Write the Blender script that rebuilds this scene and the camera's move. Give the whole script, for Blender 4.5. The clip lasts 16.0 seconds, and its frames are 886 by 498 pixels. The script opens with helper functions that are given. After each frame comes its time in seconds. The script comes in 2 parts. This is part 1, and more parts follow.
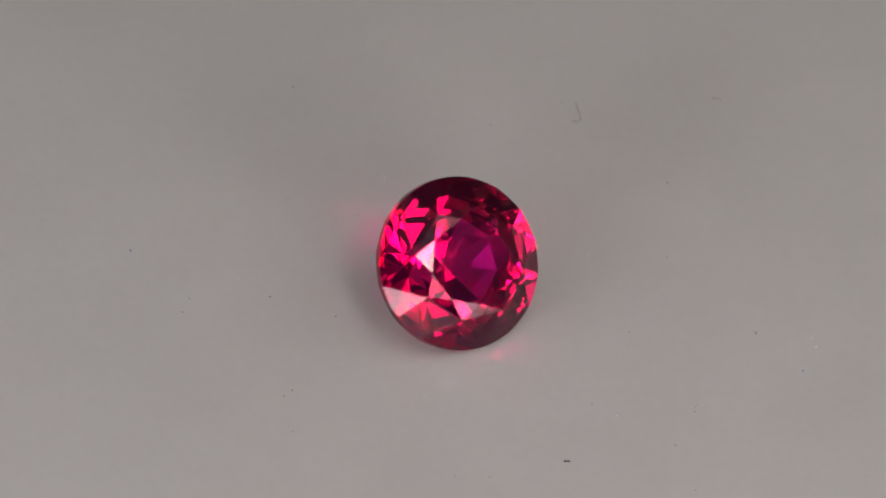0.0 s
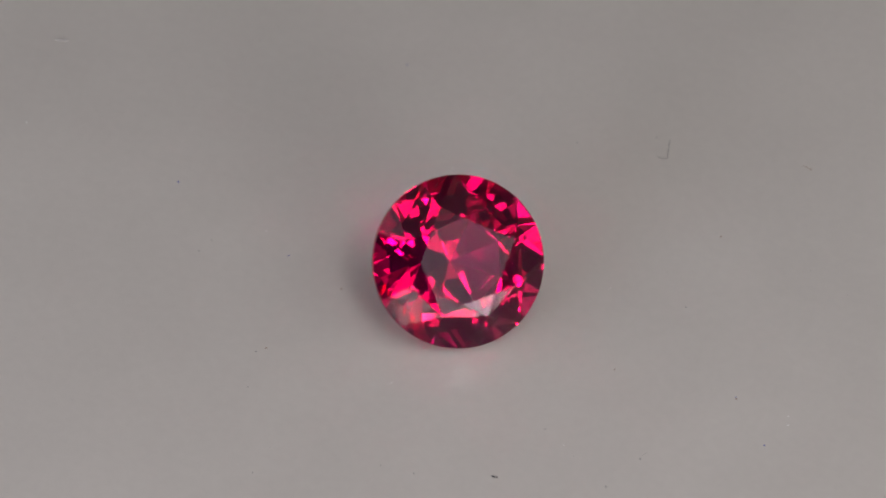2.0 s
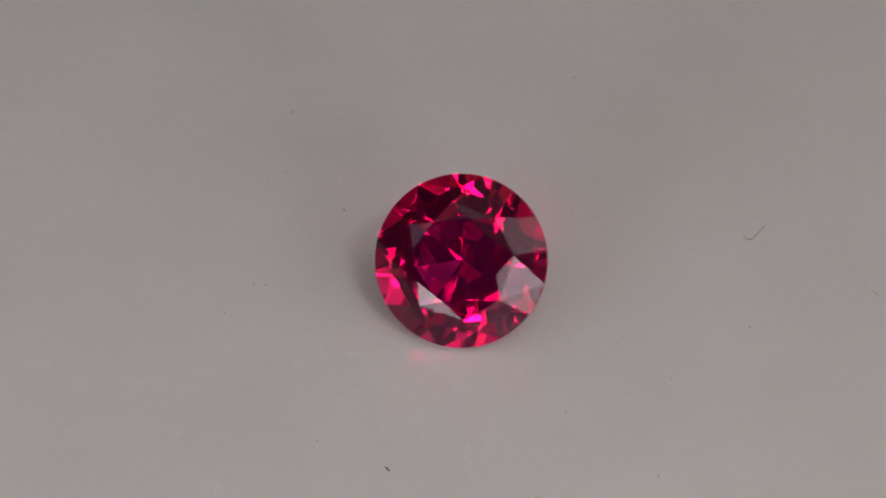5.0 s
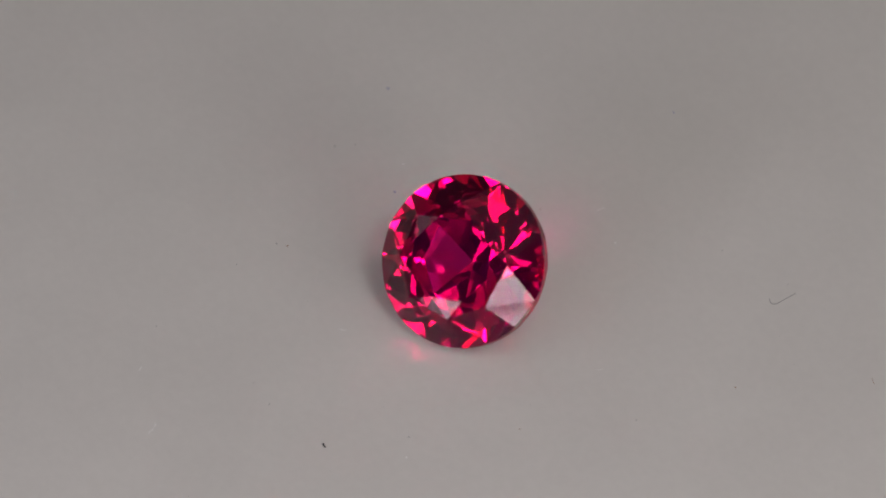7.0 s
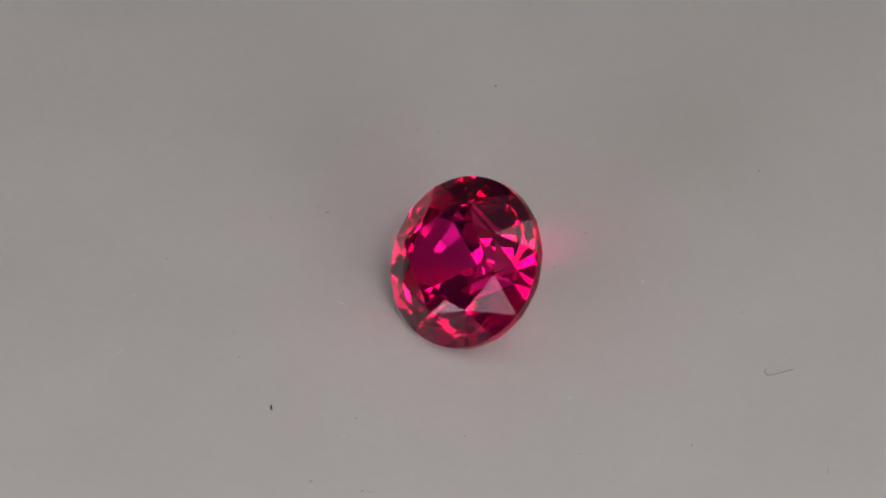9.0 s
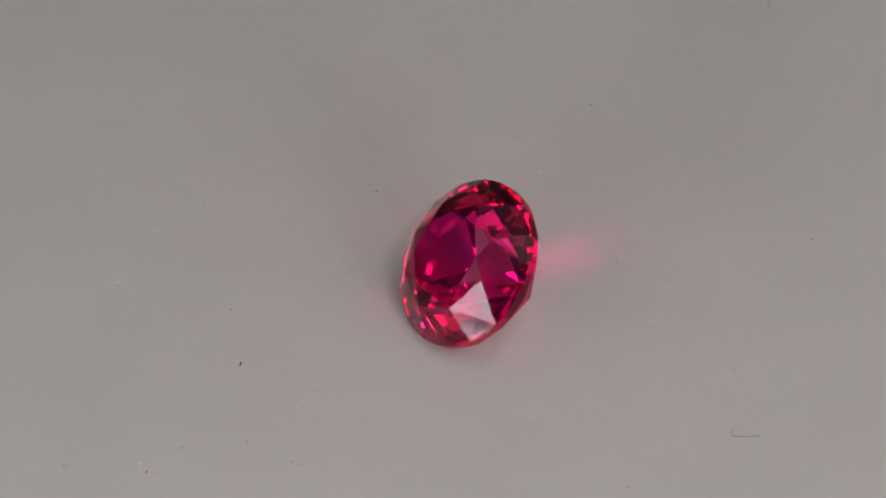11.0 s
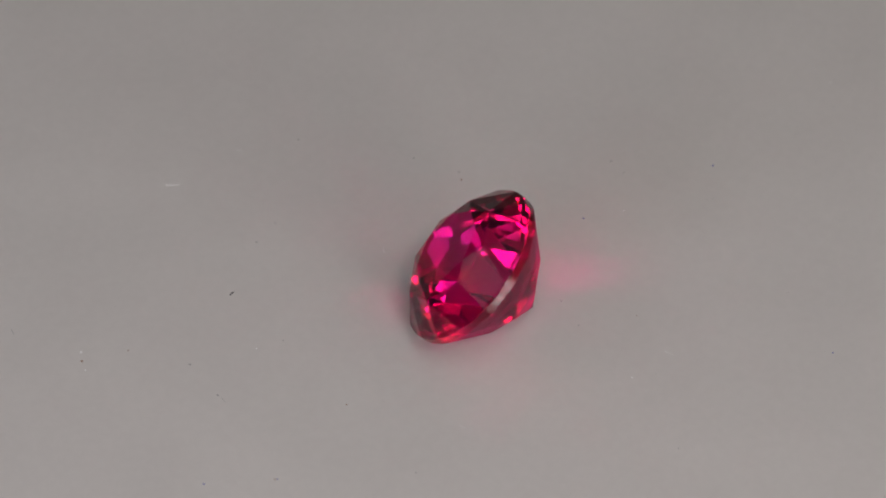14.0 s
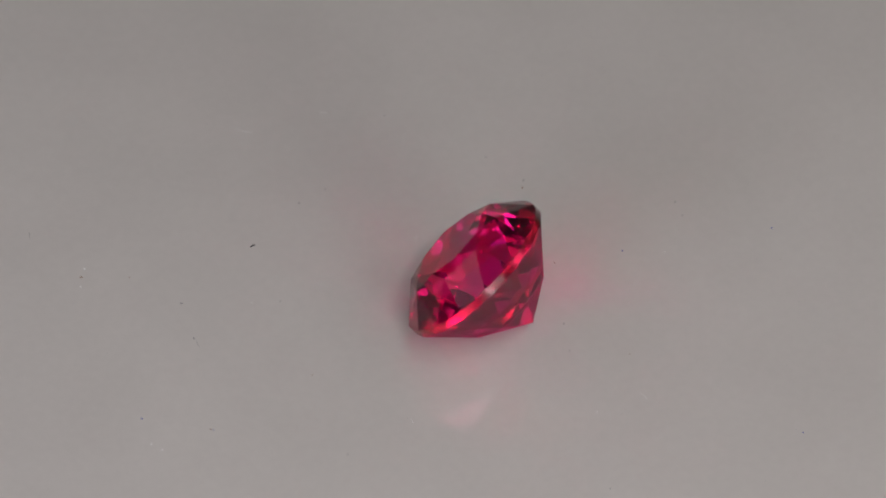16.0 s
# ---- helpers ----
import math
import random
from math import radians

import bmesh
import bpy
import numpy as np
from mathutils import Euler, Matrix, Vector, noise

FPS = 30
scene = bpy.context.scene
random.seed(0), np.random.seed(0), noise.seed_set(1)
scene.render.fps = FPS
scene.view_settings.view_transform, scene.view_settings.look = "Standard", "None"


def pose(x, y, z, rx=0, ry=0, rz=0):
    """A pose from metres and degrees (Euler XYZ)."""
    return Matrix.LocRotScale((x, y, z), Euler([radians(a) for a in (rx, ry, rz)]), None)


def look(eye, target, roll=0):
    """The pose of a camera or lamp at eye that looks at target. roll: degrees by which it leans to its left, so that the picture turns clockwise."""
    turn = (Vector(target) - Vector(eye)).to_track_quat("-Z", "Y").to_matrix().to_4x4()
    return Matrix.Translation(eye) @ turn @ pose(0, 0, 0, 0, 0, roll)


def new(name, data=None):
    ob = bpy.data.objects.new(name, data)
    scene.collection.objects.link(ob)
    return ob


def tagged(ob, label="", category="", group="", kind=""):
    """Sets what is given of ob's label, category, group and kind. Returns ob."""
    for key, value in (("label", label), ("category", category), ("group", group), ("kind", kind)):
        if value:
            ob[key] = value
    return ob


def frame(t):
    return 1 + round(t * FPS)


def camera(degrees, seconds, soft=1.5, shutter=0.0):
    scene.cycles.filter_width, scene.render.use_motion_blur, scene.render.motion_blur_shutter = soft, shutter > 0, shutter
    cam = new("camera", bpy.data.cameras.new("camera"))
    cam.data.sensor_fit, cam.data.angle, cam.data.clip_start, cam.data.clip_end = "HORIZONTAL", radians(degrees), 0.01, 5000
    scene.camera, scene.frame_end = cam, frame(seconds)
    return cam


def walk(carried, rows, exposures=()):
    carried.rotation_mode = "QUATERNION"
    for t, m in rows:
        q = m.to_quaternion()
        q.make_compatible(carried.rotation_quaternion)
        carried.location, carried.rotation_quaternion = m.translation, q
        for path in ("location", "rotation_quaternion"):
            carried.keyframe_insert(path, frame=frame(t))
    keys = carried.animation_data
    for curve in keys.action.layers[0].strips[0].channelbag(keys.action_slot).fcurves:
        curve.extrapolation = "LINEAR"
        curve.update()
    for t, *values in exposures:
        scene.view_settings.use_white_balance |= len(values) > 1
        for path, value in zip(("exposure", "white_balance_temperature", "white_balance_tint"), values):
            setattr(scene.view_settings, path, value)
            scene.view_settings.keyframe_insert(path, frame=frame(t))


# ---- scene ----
# A faceted red gem on a slowly turning glossy plate. True sizes: the gem is about 6 mm across.
MM = 0.001
AXIS = Vector((0.629 * MM, -3.304 * MM, 0.0))     # the plate's axis
RATE = 8.8                                         # degrees a second, and the drive's slight unevenness: seconds, degrees
DRIFT = [(0, -1.70), (1, -1.08), (2, -0.54), (3, -0.37), (4, -0.31), (6.5, -0.52), (7, -0.50), (8, 0.12), (9, 0.48), (11.3, -0.05),
         (12, -0.40), (13, -0.64), (14, -0.88), (15, -0.84), (16, -0.35)]


def between(rows, t):
    """The values of the rows at t, straight from row to row."""
    for (t0, *v0), (t1, *v1) in zip(rows, rows[1:]):
        if t <= t1:
            return [a + (b - a) * (t - t0) / (t1 - t0) for a, b in zip(v0, v1)]


def turned(t):
    """The plate's turn at t seconds, clockwise from above."""
    return Matrix.Translation(AXIS) @ Matrix.Rotation(-radians(RATE * t + between(DRIFT, t)[0]), 4, "Z")


# ---- camera: a macro lens on a stand, still ----
ELEV, FAR = radians(43.514), 313.757 * MM
EYE = Vector((0, -math.cos(ELEV) * FAR, math.sin(ELEV) * FAR))
cam = camera(5.5736, 16.0, soft=1.9)
STAND = look(EYE, (0, 0, 0), 1.518)
cam.data.dof.use_dof, cam.data.dof.focus_distance, cam.data.dof.aperture_fstop = True, 0.310, 120.0
walk(cam, [(0, STAND), (16, STAND)])

# ---- light: softboxes round the plate, a dim room ----
world = bpy.data.worlds.new("studio")
world.use_nodes = True
world.node_tree.nodes["Background"].inputs["Color"].default_value = (0.8, 0.85, 1.0, 1)
world.node_tree.nodes["Background"].inputs["Strength"].default_value = 0.02
scene.world = world
scene.view_settings.exposure = 0.0
scene.cycles.blur_glossy = 0.0                     # light bent by the gem's facets stays sharp
scene.cycles.sample_clamp_indirect = 0.0           # and keeps its full strength


def softbox(far, az, el, size, tall, radiance, colour):
    """A softbox that faces the gem: its distance, its bearing from the camera's side and its height in degrees."""
    data = bpy.data.lights.new("softbox", "AREA")
    data.shape, data.size, data.size_y = "RECTANGLE", size, tall
    data.energy, data.color = radiance * math.pi * size * tall, colour
    ob = new("softbox", data)
    az, el = radians(az), radians(el)
    ob.matrix_world = look((far * math.cos(el) * math.sin(az), -far * math.cos(el) * math.cos(az), far * math.sin(el)), (0, 0, 0.003))
    return ob


softbox(0.115, -30, 9, 0.036, 0.030, 9.5, (0.98, 0.93, 1.0))       # low, on both sides of the lens
softbox(0.115, -46, 7.0, 0.032, 0.022, 7.0, (0.87, 0.85, 1.0))
softbox(0.115, 27.5, 8.6, 0.039, 0.034, 9.5, (1.0, 0.95, 0.96))
softbox(0.115, 47, 7.5, 0.036, 0.023, 6.0, (1.0, 0.95, 0.96))
softbox(0.115, -41, 22, 0.036, 0.022, 3.0, (0.82, 0.83, 1.0))      # a step higher
softbox(0.115, 30, 25, 0.039, 0.022, 3.4, (1.0, 0.95, 0.96))
softbox(0.115, 0, 14, 0.046, 0.022, 2.9, (1.0, 0.95, 0.98))        # under the lens
softbox(0.300, 26.5, 53, 0.064, 0.026, 17.0, (1.0, 0.965, 0.95))   # high, narrow
softbox(0.340, 58, 70, 0.110, 0.100, 1.6, (1.0, 0.97, 0.945))      # high, wide
softbox(0.300, 28, 40, 0.030, 0.030, 1.4, (1.0, 0.96, 0.98))       # beside the lens
softbox(0.340, -80, 41, 0.200, 0.150, 0.75, (0.90, 0.92, 1.0))     # at the plate's sides
softbox(0.340, 80, 40, 0.150, 0.120, 1.45, (1.0, 0.96, 0.95))
softbox(0.440, 60, 80, 0.240, 0.240, 0.43, (1.0, 0.97, 0.945))     # overhead
softbox(0.460, 0, 89, 0.600, 0.600, 0.11, (1.0, 0.97, 0.945))      # broad fill added under the tent's roof


# ---- materials ----
def material(name):
    m = bpy.data.materials.new(name)
    m.use_nodes = True
    return m, m.node_tree, m.node_tree.nodes["Principled BSDF"]


def node(tree, kind, **sets):
    n = tree.nodes.new(kind)
    for key, value in sets.items():
        n.inputs[key.replace("_", " ")].default_value = value
    return n


def ramp(tree, source, stops):
    r = tree.nodes.new("ShaderNodeValToRGB")
    while len(r.color_ramp.elements) < len(stops):
        r.color_ramp.elements.new(0.5)
    for e, (place, colour) in zip(r.color_ramp.elements, stops):
        e.position, e.color = place, (*colour, 1)
    tree.links.new(source, r.inputs[0])
    return r.outputs[0]


def plate_material():
    m, tree, p = material("glossy_grey_plastic")
    co = tree.nodes.new("ShaderNodeTexCoord")
    wide = node(tree, "ShaderNodeTexNoise", Scale=140.0, Detail=3.0, Roughness=0.55)
    fine = node(tree, "ShaderNodeTexNoise", Scale=2600.0, Detail=3.0, Roughness=0.6)
    for n in (wide, fine):
        tree.links.new(co.outputs["Object"], n.inputs["Vector"])
    a = ramp(tree, wide.outputs["Fac"], [(0.3, (0.636, 0.605, 0.572)), (0.7, (0.677, 0.644, 0.609))])
    b = ramp(tree, fine.outputs["Fac"], [(0.35, (0.975, 0.975, 0.975)), (0.65, (1.0, 1.0, 1.0))])
    mix = tree.nodes.new("ShaderNodeMix")
    mix.data_type, mix.blend_type = "RGBA", "MULTIPLY"
    mix.inputs[0].default_value = 1.0
    tree.links.new(a, mix.inputs[6])
    tree.links.new(b, mix.inputs[7])
    tree.links.new(mix.outputs[2], p.inputs["Base Color"])
    p.inputs["Roughness"].default_value = 0.02
    p.inputs["IOR"].default_value = 1.49
    bump = node(tree, "ShaderNodeBump", Strength=0.04, Distance=0.00002)
    tree.links.new(wide.outputs["Fac"], bump.inputs["Height"])
    tree.links.new(bump.outputs["Normal"], p.inputs["Normal"])
    return m


def gem_material(name, colour, rough):
    m, tree, p = material(name)
    p.inputs["Base Color"].default_value = (*colour, 1)
    p.inputs["Roughness"].default_value = rough
    p.inputs["IOR"].default_value = 1.77
    p.inputs["Transmission Weight"].default_value = 0.972
    p.inputs["Specular Tint"].default_value = (0.50, 0.43, 0.45, 1)
    return m


def gem_back_material(name, colour):
    """The pavilion: light turned back inside the stone takes up its colour at each turn."""
    m, tree, p = material(name)
    glass = node(tree, "ShaderNodeBsdfGlass", Color=(*colour, 1), Roughness=0.0, IOR=1.77)
    sheen = node(tree, "ShaderNodeBsdfGlossy", Color=(1, 1, 1, 1), Roughness=0.0)
    both = node(tree, "ShaderNodeMixShader", Fac=0.07)
    tree.links.new(glass.outputs[0], both.inputs[1])
    tree.links.new(sheen.outputs[0], both.inputs[2])
    tree.nodes.remove(p)
    tree.links.new(both.outputs[0], tree.nodes["Material Output"].inputs["Surface"])
    return m


def matte(name, dark, light, scale, rough=0.8):
    m, tree, p = material(name)
    co = tree.nodes.new("ShaderNodeTexCoord")
    n = node(tree, "ShaderNodeTexNoise", Scale=scale, Detail=4.0)
    tree.links.new(co.outputs["Object"], n.inputs["Vector"])
    tree.links.new(ramp(tree, n.outputs["Fac"], [(0.35, dark), (0.65, light)]), p.inputs["Base Color"])
    p.inputs["Roughness"].default_value = rough
    return m


PLATE = plate_material()
RUBY = gem_material("ruby_crown", (0.84, 0.007, 0.31), 0.0)
RUBY_TABLE = gem_material("ruby_table", (0.64, 0.005, 0.36), 0.0)
RUBY_DEEP = gem_back_material("ruby_pavilion", (0.92, 0.13, 0.38))
RUBY_GIRDLE = gem_material("ruby_polished_girdle", (0.32, 0.003, 0.035), 0.16)
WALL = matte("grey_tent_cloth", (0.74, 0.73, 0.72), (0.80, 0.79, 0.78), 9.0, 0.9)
# darker tones for unseen sides, set by what the gem should mirror
MID = matte("dimmed_mid_cloth", (0.24, 0.24, 0.235), (0.29, 0.285, 0.28), 9.0, 0.9)
DARK = matte("dimmed_dark_cloth", (0.09, 0.09, 0.09), (0.12, 0.12, 0.12), 9.0, 0.9)
BENCH = matte("dark_bench", (0.05, 0.05, 0.05), (0.08, 0.075, 0.07), 6.0)
FELT = {
    "black": matte("black_lint", (0.010, 0.008, 0.010), (0.030, 0.025, 0.03), 30000.0),
    "hair": matte("dark_grey_hair", (0.09, 0.08, 0.085), (0.14, 0.13, 0.135), 30000.0, 0.5),
    "grey": matte("grey_dust", (0.16, 0.15, 0.15), (0.26, 0.25, 0.25), 30000.0),
    "pale": matte("pale_grey_dust", (0.30, 0.29, 0.28), (0.42, 0.40, 0.39), 30000.0),
    "blue": matte("blue_dust", (0.13, 0.14, 0.34), (0.21, 0.22, 0.48), 30000.0),
    "brown": matte("brown_grit", (0.24, 0.14, 0.09), (0.38, 0.25, 0.17), 30000.0),
    "white": matte("white_lint", (0.80, 0.79, 0.78), (0.95, 0.94, 0.93), 30000.0),
}


def mesh_object(name, bm, mat, parent=None, label=""):
    data = bpy.data.meshes.new(name)
    bm.normal_update()
    bm.to_mesh(data)
    bm.free()
    data.materials.append(mat)
    ob = new(name, data)
    ob.parent = parent
    return tagged(ob, label)


part = mesh_object


# ---- the room and the plate ----
def slab(name, lo, hi, mat, label, category):
    bm = bmesh.new()
    bmesh.ops.create_cube(bm, size=1)
    for v in bm.verts:
        v.co = Vector([(a + b) / 2 + c * (b - a) for a, b, c in zip(lo, hi, v.co)])
    return tagged(mesh_object(name, bm, mat), label, category, kind="structure")


W, H, B = 0.42, 0.5, -0.045
# unseen sides; north, south and west are darkened to dim the gem's reflections
slab("wall_north", (-W, W, B), (W, W + 0.01, H), MID, "mid grey side of the light tent, unseen, darkened to dim the gem's reflections", "wall")
slab("wall_south", (-W, -W - 0.01, B), (W, -W, H), DARK, "unseen dark grey side behind the camera, added as a dark area for the gem to mirror", "wall")
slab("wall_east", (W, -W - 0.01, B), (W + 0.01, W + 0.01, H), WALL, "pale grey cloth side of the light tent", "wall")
slab("wall_west", (-W - 0.01, -W - 0.01, B), (-W, W + 0.01, H), DARK, "dark grey side of the light tent, unseen, darkened to dim the gem's reflections", "wall")
slab("ceiling", (-W - 0.01, -W - 0.01, H), (W + 0.01, W + 0.01, H + 0.01), WALL, "light grey cloth roof of the light tent", "ceiling")
slab("floor", (-W - 0.01, -W - 0.01, B - 0.02), (W + 0.01, W + 0.01, B), WALL, "light grey cloth floor of the light tent", "floor")


def lathe(profile, steps):
    bm = bmesh.new()
    rings = []
    for r, z in profile:
        rings.append([bm.verts.new((r * math.cos(2 * math.pi * i / steps), r * math.sin(2 * math.pi * i / steps), z)) for i in range(steps)])
    for a, b in zip(rings, rings[1:]):
        for i in range(steps):
            j = (i + 1) % steps
            bm.faces.new((a[i], a[j], b[j], b[i]))
    bm.faces.new(rings[0][::-1])
    bm.faces.new(rings[-1])
    return bm


def turntable():
    thing = new("turntable")
    tagged(thing, "glossy light grey plastic turntable plate, lightly dusty", "turntable")
    top = [(0.118, -0.010), (0.1192, -0.0098), (0.120, -0.009), (0.120, -0.0012), (0.1196, -0.0004), (0.1188, 0.0)]
    part("plate", lathe(top, 128), PLATE, thing)
    foot = [(0.070, B), (0.074, B + 0.001), (0.075, B + 0.003), (0.075, B + 0.030), (0.072, B + 0.033), (0.072, -0.010)]
    part("turning_base", lathe(foot, 96), BENCH, thing, "dark round base under the plate")
    thing.matrix_basis = turned(0)
    return thing


# ---- the gem ----
SPIN, N = 8.705, 96                                 # steps round the girdle
R, GT = 2.967 * MM, 0.180 * MM
RT, HT, RA, HA = 1.4937 * MM, 1.2232 * MM, 1.9963 * MM, 1.045 * MM
RP, DP, DC = 1.6442 * MM, 1.7052 * MM, 2.8639 * MM
TILT, LEAN, AT = 0.8294, -1.01, Vector((-0.2227 * MM, 0.2479 * MM, 0.0))
# the cutter's unevenness: table corners and star tips, millimetres outwards and radians round
TABLE_OUT = (0.046, 0.040, 0.026, -0.026, 0.0, -0.044, -0.020, 0.0)
TABLE_ROUND = (0.023, 0.009, -0.025, -0.066, -0.069, -0.040, -0.053, -0.02)
TIP_OUT = (0.0, 0.066, -0.004, 0.031, 0.045, -0.011, -0.040, -0.041)
TIP_ROUND = (-0.03, 0.026, -0.011, -0.041, -0.027, -0.090, -0.036, -0.065)
TIP_DROP = (0.0, 0.025, 0.0, 0.0, 0.0, 0.0, 0.0, 0.0)
BELLY = (0.02, -0.03, 0.03, 0.1044, -0.0315, -0.02, 0.03, -0.04)   # it lies on the two deepest corners and its girdle


def polar(r, a, z):
    return Vector((r * math.cos(a), r * math.sin(a), z))


def gem_points():
    step = math.pi / 8
    P = {"C": Vector((-0.088 * MM, -0.029 * MM, -DC))}
    for k in range(8):
        a = SPIN + 2 * k * step
        P["a", k] = polar(RA + TIP_OUT[k] * MM, a + TIP_ROUND[k], HA - TIP_DROP[k] * MM)
        P["T", k] = polar(RT + TABLE_OUT[k] * MM, a + step + TABLE_ROUND[k], HT)
        P["P", k] = polar(RP, a, -DP - BELLY[k] * MM)
    for i in range(N):
        a = SPIN + i * 2 * math.pi / N
        off = (i % (N // 16)) * 2 * math.pi / N
        dip = 0.95 * R * (1 - math.cos(step / 2) / math.cos(off - step / 2))
        P["g", i], P["h", i] = polar(R, a, GT - dip), polar(R, a, -GT + dip)
    return P


def facets(P, keys):
    bm = bmesh.new()
    made = {}
    for face in keys:
        for k in face:
            if k not in made:
                made[k] = bm.verts.new(P[k])
        bm.faces.new([made[k] for k in face])
    return bm


def ruby():
    P = gem_points()
    crown, pavilion, girdle = [], [], []
    for k in range(8):
        n, e = (k + 1) % 8, N // 16
        g = 2 * e * k
        rim = lambda side, first: [(side, (first + i) % N) for i in range(e + 1)]
        up, down = rim("g", g), rim("g", g - e)
        crown += [(("T", (k - 1) % 8), ("a", k), ("T", k)), (("T", k), ("a", k), ("a", n)), (("a", k), up[-1], ("a", n)),
                  (("a", k), *up), (("a", k), *down)]
        up, down = rim("h", g), rim("h", g - e)
        pavilion += [("C", ("P", n), ("P", k)), (("P", k), ("P", n), up[-1]), (("P", k), *up[::-1]), (("P", k), *down[::-1])]
    for i in range(N):
        j = (i + 1) % N
        girdle.append((("g", i), ("h", i), ("h", j), ("g", j)))
    thing = new("gemstone")
    tagged(thing, "round brilliant-cut pinkish red ruby lying tilted on its pavilion", "gemstone")
    lean = Matrix.Rotation(LEAN, 4, "Z") @ Matrix.Rotation(TILT, 4, "Y") @ Matrix.Rotation(-LEAN, 4, "Z")
    low = min((lean @ p).z for p in P.values())
    solid = [part("table_facet", facets(P, [tuple(("T", k) for k in range(8))]), RUBY_TABLE, thing, "flat octagonal top facet of the gem"),
             part("crown", facets(P, crown), RUBY, thing),
             part("girdle", facets(P, girdle), RUBY_GIRDLE, thing, "thin polished girdle with a pale sheen"),
             part("pavilion", facets(P, pavilion), RUBY_DEEP, thing, "deeper purplish red pavilion facets")]
    for ob in solid:
        bm = bmesh.new()
        bm.from_mesh(ob.data)
        for f in bm.faces:
            f.normal_update()
            if f.normal.dot(f.calc_center_median() + Vector((0, 0, 0.4 * MM))) < 0:
                f.normal_flip()
            f.smooth = ob.name.startswith("girdle")
        bm.to_mesh(ob.data)
        bm.free()
    return thing, Matrix.Translation(AT + Vector((0, 0, -low))) @ lean


# the gem's slight creep across the plate, in millimetres
CREEP = [(0, 0.10, -0.06), (2, 0.03, -0.02), (4, -0.01, 0.0), (6.5, 0.02, -0.01), (9, -0.03, -0.02), (11.5, 0.0, -0.02),
         (14, 0.04, -0.01), (16, 0.13, 0.0)]


def creep(t):
    x, y = between(CREEP, t)
    return Matrix.Translation((x * MM, y * MM, 0))


def motions():
    times = [i * 0.5 for i in range(33)]
    for thing, place in MOVING:
        walk(thing, [(t, (creep(t) if thing == gem else Matrix()) @ turned(t) @ place) for t in times])


# ---- dust, grit and fibres on the plate (places in millimetres from the axis, size in hundredths) ----
GRIT = {
    "blue": [(-6.48, 0.88, 3.0), (-11.3, 3.14, 3.2), (10.08, -0.7, 2.2), (11.66, -2.6, 2.5), (-5.69, 11.5, 2.4)],
    "white": [(-7.6, 1.81, 2.2), (5.26, -4.82, 1.8), (12.14, -1.43, 2.2), (-17.3, 4.27, 2.0), (-0.78, 6.5, 2.5),
              (8.8, -9.63, 3.0), (9.44, -9.01, 2.0), (12.02, -1.0, 2.0)],
    "brown": [(5.79, -0.77, 2.0), (10.13, -0.78, 2.2), (-5.73, -3.69, 2.2), (7.31, 6.73, 2.5), (9.15, -9.36, 3.5), (7.82, -8.37, 2.0),
              (-3.45, 5.0, 1.8), (-4.24, -0.07, 2.0)],
    "grey": [(4.44, -4.29, 2.2), (7.9, -4.62, 3.0), (-0.25, -7.78, 2.0), (-9.48, 0.1, 2.5), (7.19, 2.96, 2.0), (-4.21, -9.5, 2.5),
             (0.91, -7.78, 2.2), (3.71, 10.81, 2.0), (7.2, -6.24, 3.0), (-2.59, 2.47, 3.0), (-6.0, -3.96, 2.5), (-1.91, 3.62, 2.0),
             (1.2, 9.62, 2.0), (-5.7, -5.67, 2.0), (-9.25, 0.77, 2.0)],
}
WORDS = {"blue": "tiny blue-grey dust fleck on the glossy plate", "white": "tiny white lint fleck on the glossy plate",
         "brown": "tiny brown grain of grit on the glossy plate", "grey": "tiny grey dust fleck on the glossy plate"}
rng = random.Random(7)


def fleck(colour, x, y, size):
    """A flat uneven grain, size in hundredths of a millimetre."""
    bm = bmesh.new()
    bmesh.ops.create_icosphere(bm, subdivisions=1, radius=size * 0.014 * MM)
    long, turn = rng.uniform(1.0, 1.7), Matrix.Rotation(rng.uniform(0, math.pi), 3, "Z")
    for v in bm.verts:
        v.co *= rng.uniform(0.75, 1.15)
        v.co = turn @ Vector((v.co.x * long, v.co.y, v.co.z * 0.5))
    low = min(v.co.z for v in bm.verts)
    for v in bm.verts:
        v.co.z -= low
    ob = mesh_object("dust_fleck", bm, FELT["pale" if colour == "grey" else colour])
    tagged(ob, WORDS[colour], "dust", "dust on the plate")
    return ob, Matrix.Translation((x * MM, y * MM, 0))


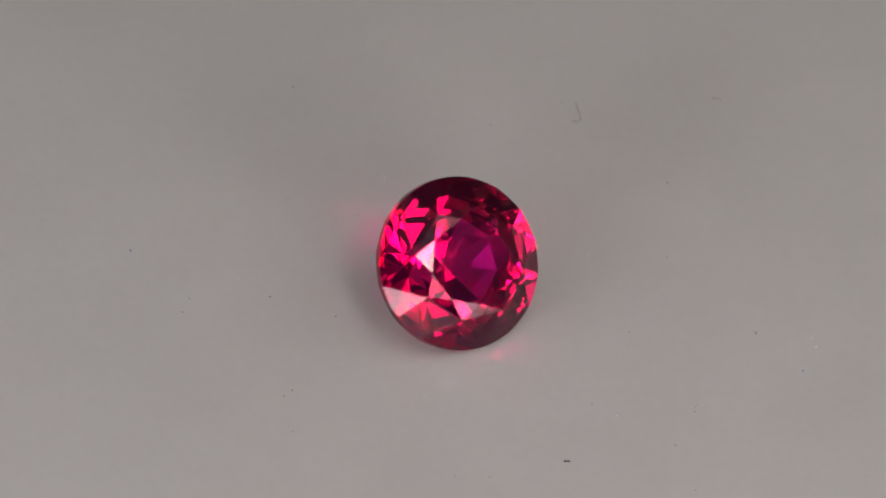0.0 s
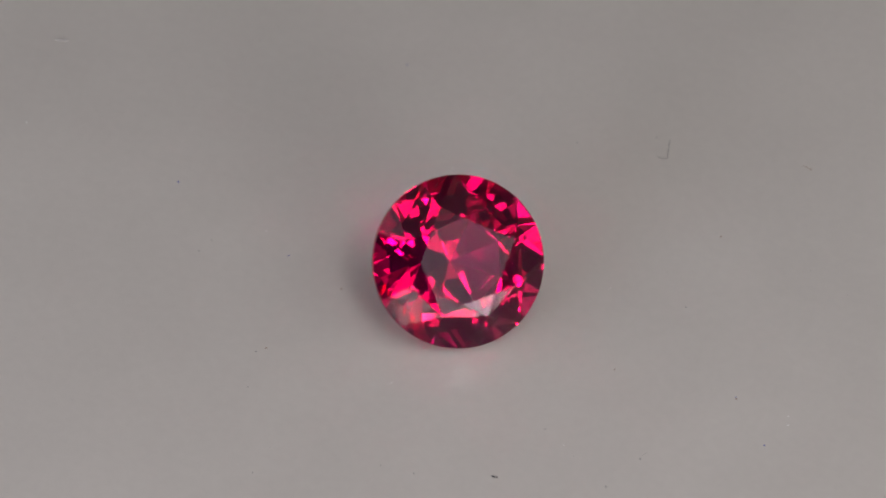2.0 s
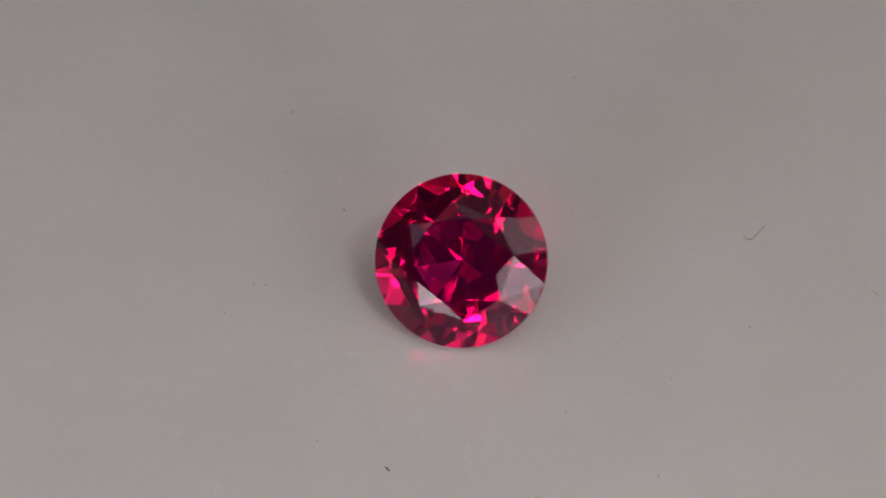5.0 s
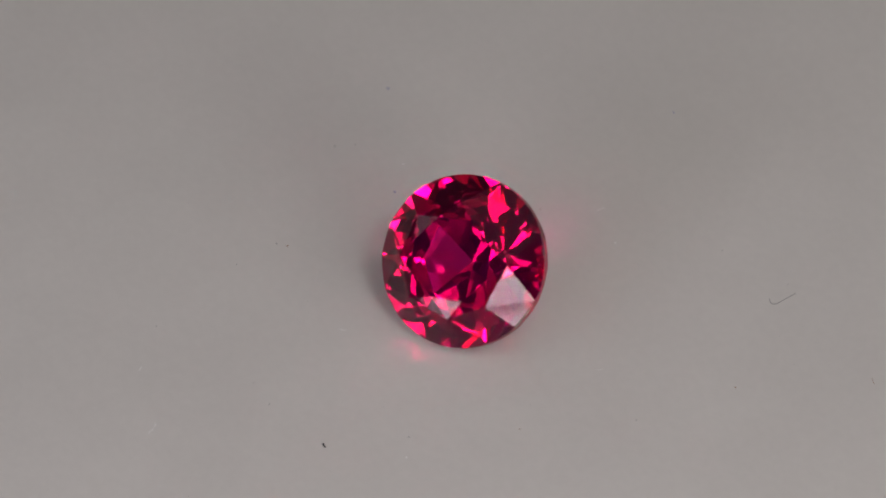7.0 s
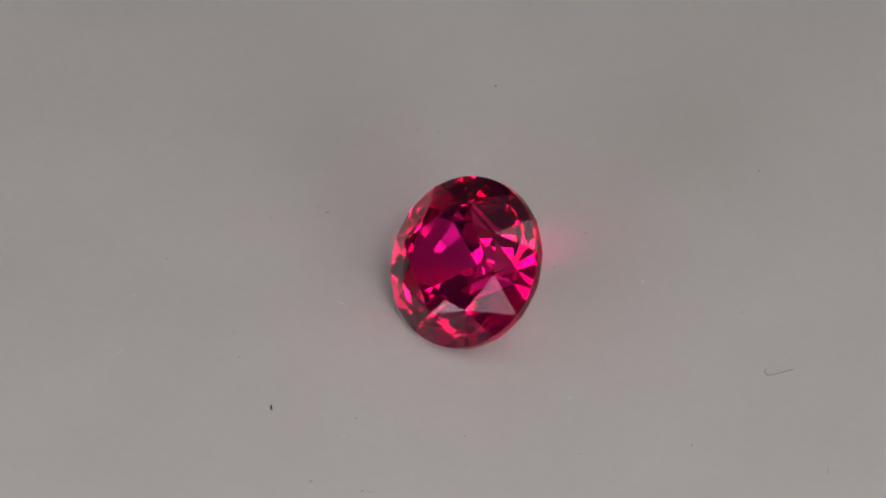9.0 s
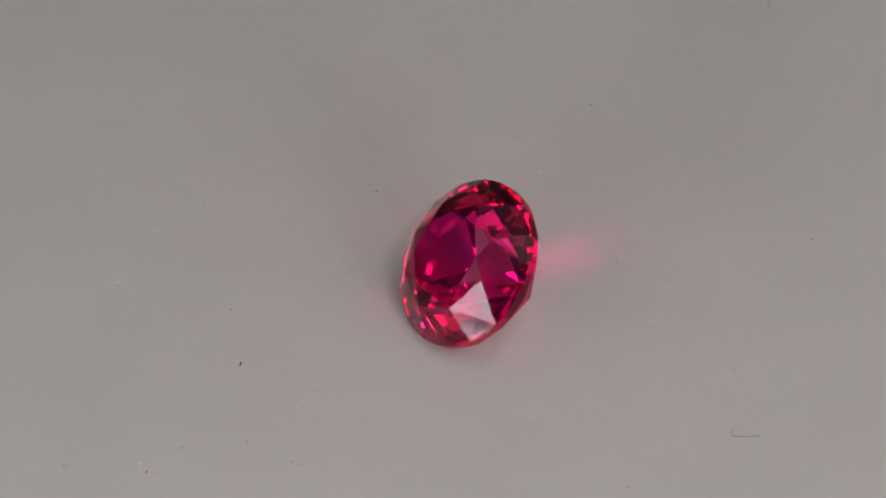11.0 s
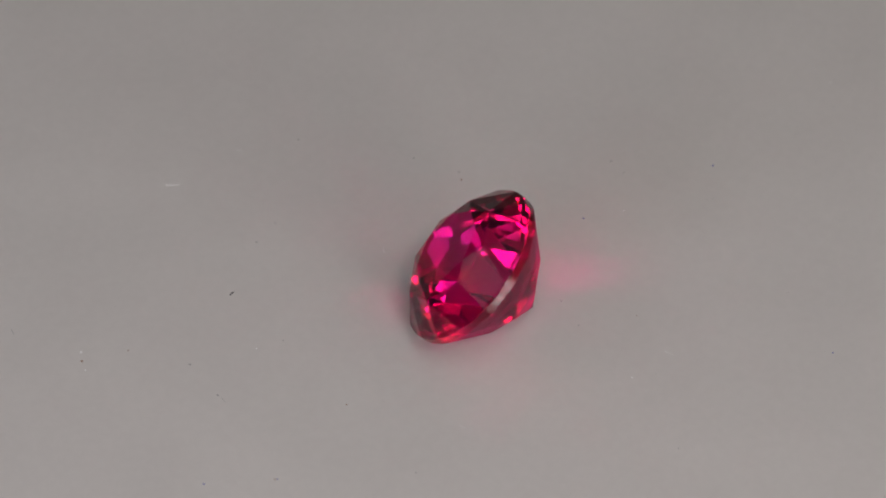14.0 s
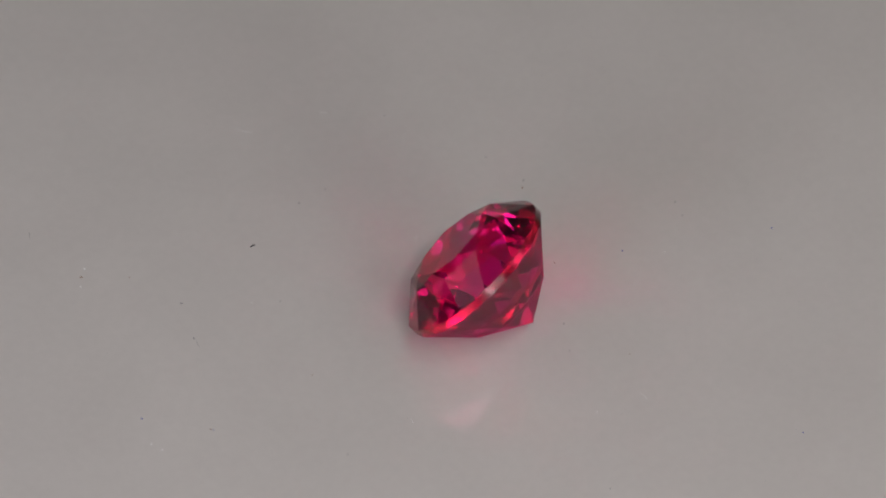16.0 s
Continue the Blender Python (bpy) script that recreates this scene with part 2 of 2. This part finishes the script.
def fibre(name, points, width, colour, label, group=""):
    """A thin round thread that lies on the plate: places in millimetres, width in hundredths."""
    mid = Vector((sum(x for x, y in points) / len(points), sum(y for x, y in points) / len(points), 0))
    path, r = [], width * 0.005 * MM
    for i in range(len(points) - 1):
        p = [Vector((*points[max(0, min(len(points) - 1, j))], 0)) - mid for j in (i - 1, i, i + 1, i + 2)]
        for u in (0, 0.25, 0.5, 0.75):
            path.append(0.5 * (2 * p[1] + (p[2] - p[0]) * u + (2 * p[0] - 5 * p[1] + 4 * p[2] - p[3]) * u * u + (3 * p[1] - p[0] - 3 * p[2] + p[3]) * u ** 3))
    path.append(Vector((*points[-1], 0)) - mid)
    bm = bmesh.new()
    rings = []
    for i, c in enumerate(path):
        way = (path[min(i + 1, len(path) - 1)] - path[max(i - 1, 0)]).normalized()
        side = Vector((-way.y, way.x, 0))
        thin = r * (0.55 if i in (0, len(path) - 1) else rng.uniform(0.85, 1.1))
        rings.append([bm.verts.new(c * MM + side * thin * math.cos(q) + Vector((0, 0, r + thin * math.sin(q)))) for q in [math.pi * k / 3 for k in range(6)]])
    for a, b in zip(rings, rings[1:]):
        for k in range(6):
            bm.faces.new((a[k], a[(k + 1) % 6], b[(k + 1) % 6], b[k]))
    bm.faces.new(rings[0][::-1])
    bm.faces.new(rings[-1])
    ob = mesh_object(name, bm, FELT[colour])
    tagged(ob, label, name.replace("_", " "), group)
    return ob, Matrix.Translation(mid * MM)


def haze_of_dust():
    """The faintest dust of the plate, past counting."""
    bm = bmesh.new()
    for i in range(420):
        a, d = rng.uniform(0, 2 * math.pi), 24 * MM * math.sqrt(rng.random())
        r = rng.uniform(0.4, 1.15) * 0.01 * MM
        c = Vector((d * math.cos(a), d * math.sin(a), 0))
        top = bm.verts.new(c + Vector((0, 0, r * 0.6)))
        ring = [bm.verts.new(c + Vector((r * rng.uniform(0.6, 1.4) * math.cos(k * 1.2566), r * rng.uniform(0.6, 1.4) * math.sin(k * 1.2566), 0))) for k in range(5)]
        for k in range(5):
            bm.faces.new((ring[k], ring[(k + 1) % 5], top))
        bm.faces.new(ring[::-1])
    ob = mesh_object("fine_dust", bm, FELT["pale"])
    tagged(ob, "fine grey dust scattered over the glossy plate", "dust", kind="stuff")
    return ob, Matrix()


plate = turntable()
gem, gem_place = ruby()
MOVING = [(plate, Matrix()), (gem, gem_place)]
for colour, grains in GRIT.items():
    MOVING += [fleck(colour, *grain) for grain in grains]
MOVING.append(fibre("hair", [(4.031, 9.905), (4.16, 9.84), (4.27, 9.85), (4.37, 9.967), (4.328, 10.208), (4.296, 10.384), (4.249, 10.607), (4.202, 10.83)],
                    2.0, "hair", "short curled grey hair lying on the plate"))
for streak in ([(0.329, -12.068), (0.203, -11.829), (-0.013, -11.603)], [(-2.503, 6.716), (-2.541, 6.888), (-2.513, 7.041)],
               [(-1.354, -4.02), (-1.213, -3.944), (-1.135, -3.786)], [(-2.535, -10.992), (-2.618, -10.886), (-2.675, -10.788)],
               [(4.427, 2.906), (4.468, 3.024), (4.477, 3.149)]):
    MOVING.append(fibre("lint", streak, 1.0, "white", "thin white thread of lint on the plate", "lint on the plate"))
MOVING.append(fibre("lint", [(3.41, -7.02), (3.52, -7.045), (3.634, -7.033)], 5.0, "black", "short black bit of lint on the plate", "lint on the plate"))
MOVING.append(fibre("lint", [(9.232, -12.247), (9.293, -12.146), (9.382, -12.034)], 2.2, "pale", "short grey bit of lint on the plate", "lint on the plate"))
MOVING.append(fibre("lint", [(7.9, -4.471), (7.98, -4.309), (7.996, -4.198)], 1.5, "pale", "short grey bit of lint on the plate", "lint on the plate"))
MOVING.append(fibre("lint", [(-17.82, 8.63), (-17.6, 8.69), (-17.35, 8.75)], 4.5, "pale", "short grey bit of lint on the plate", "lint on the plate"))
MOVING.append(fibre("lint", [(8.985, 11.125), (9.162, 11.048), (9.339, 11.036)], 1.6, "brown", "short pale brown bit of lint on the plate", "lint on the plate"))
MOVING.append(haze_of_dust())

motions()
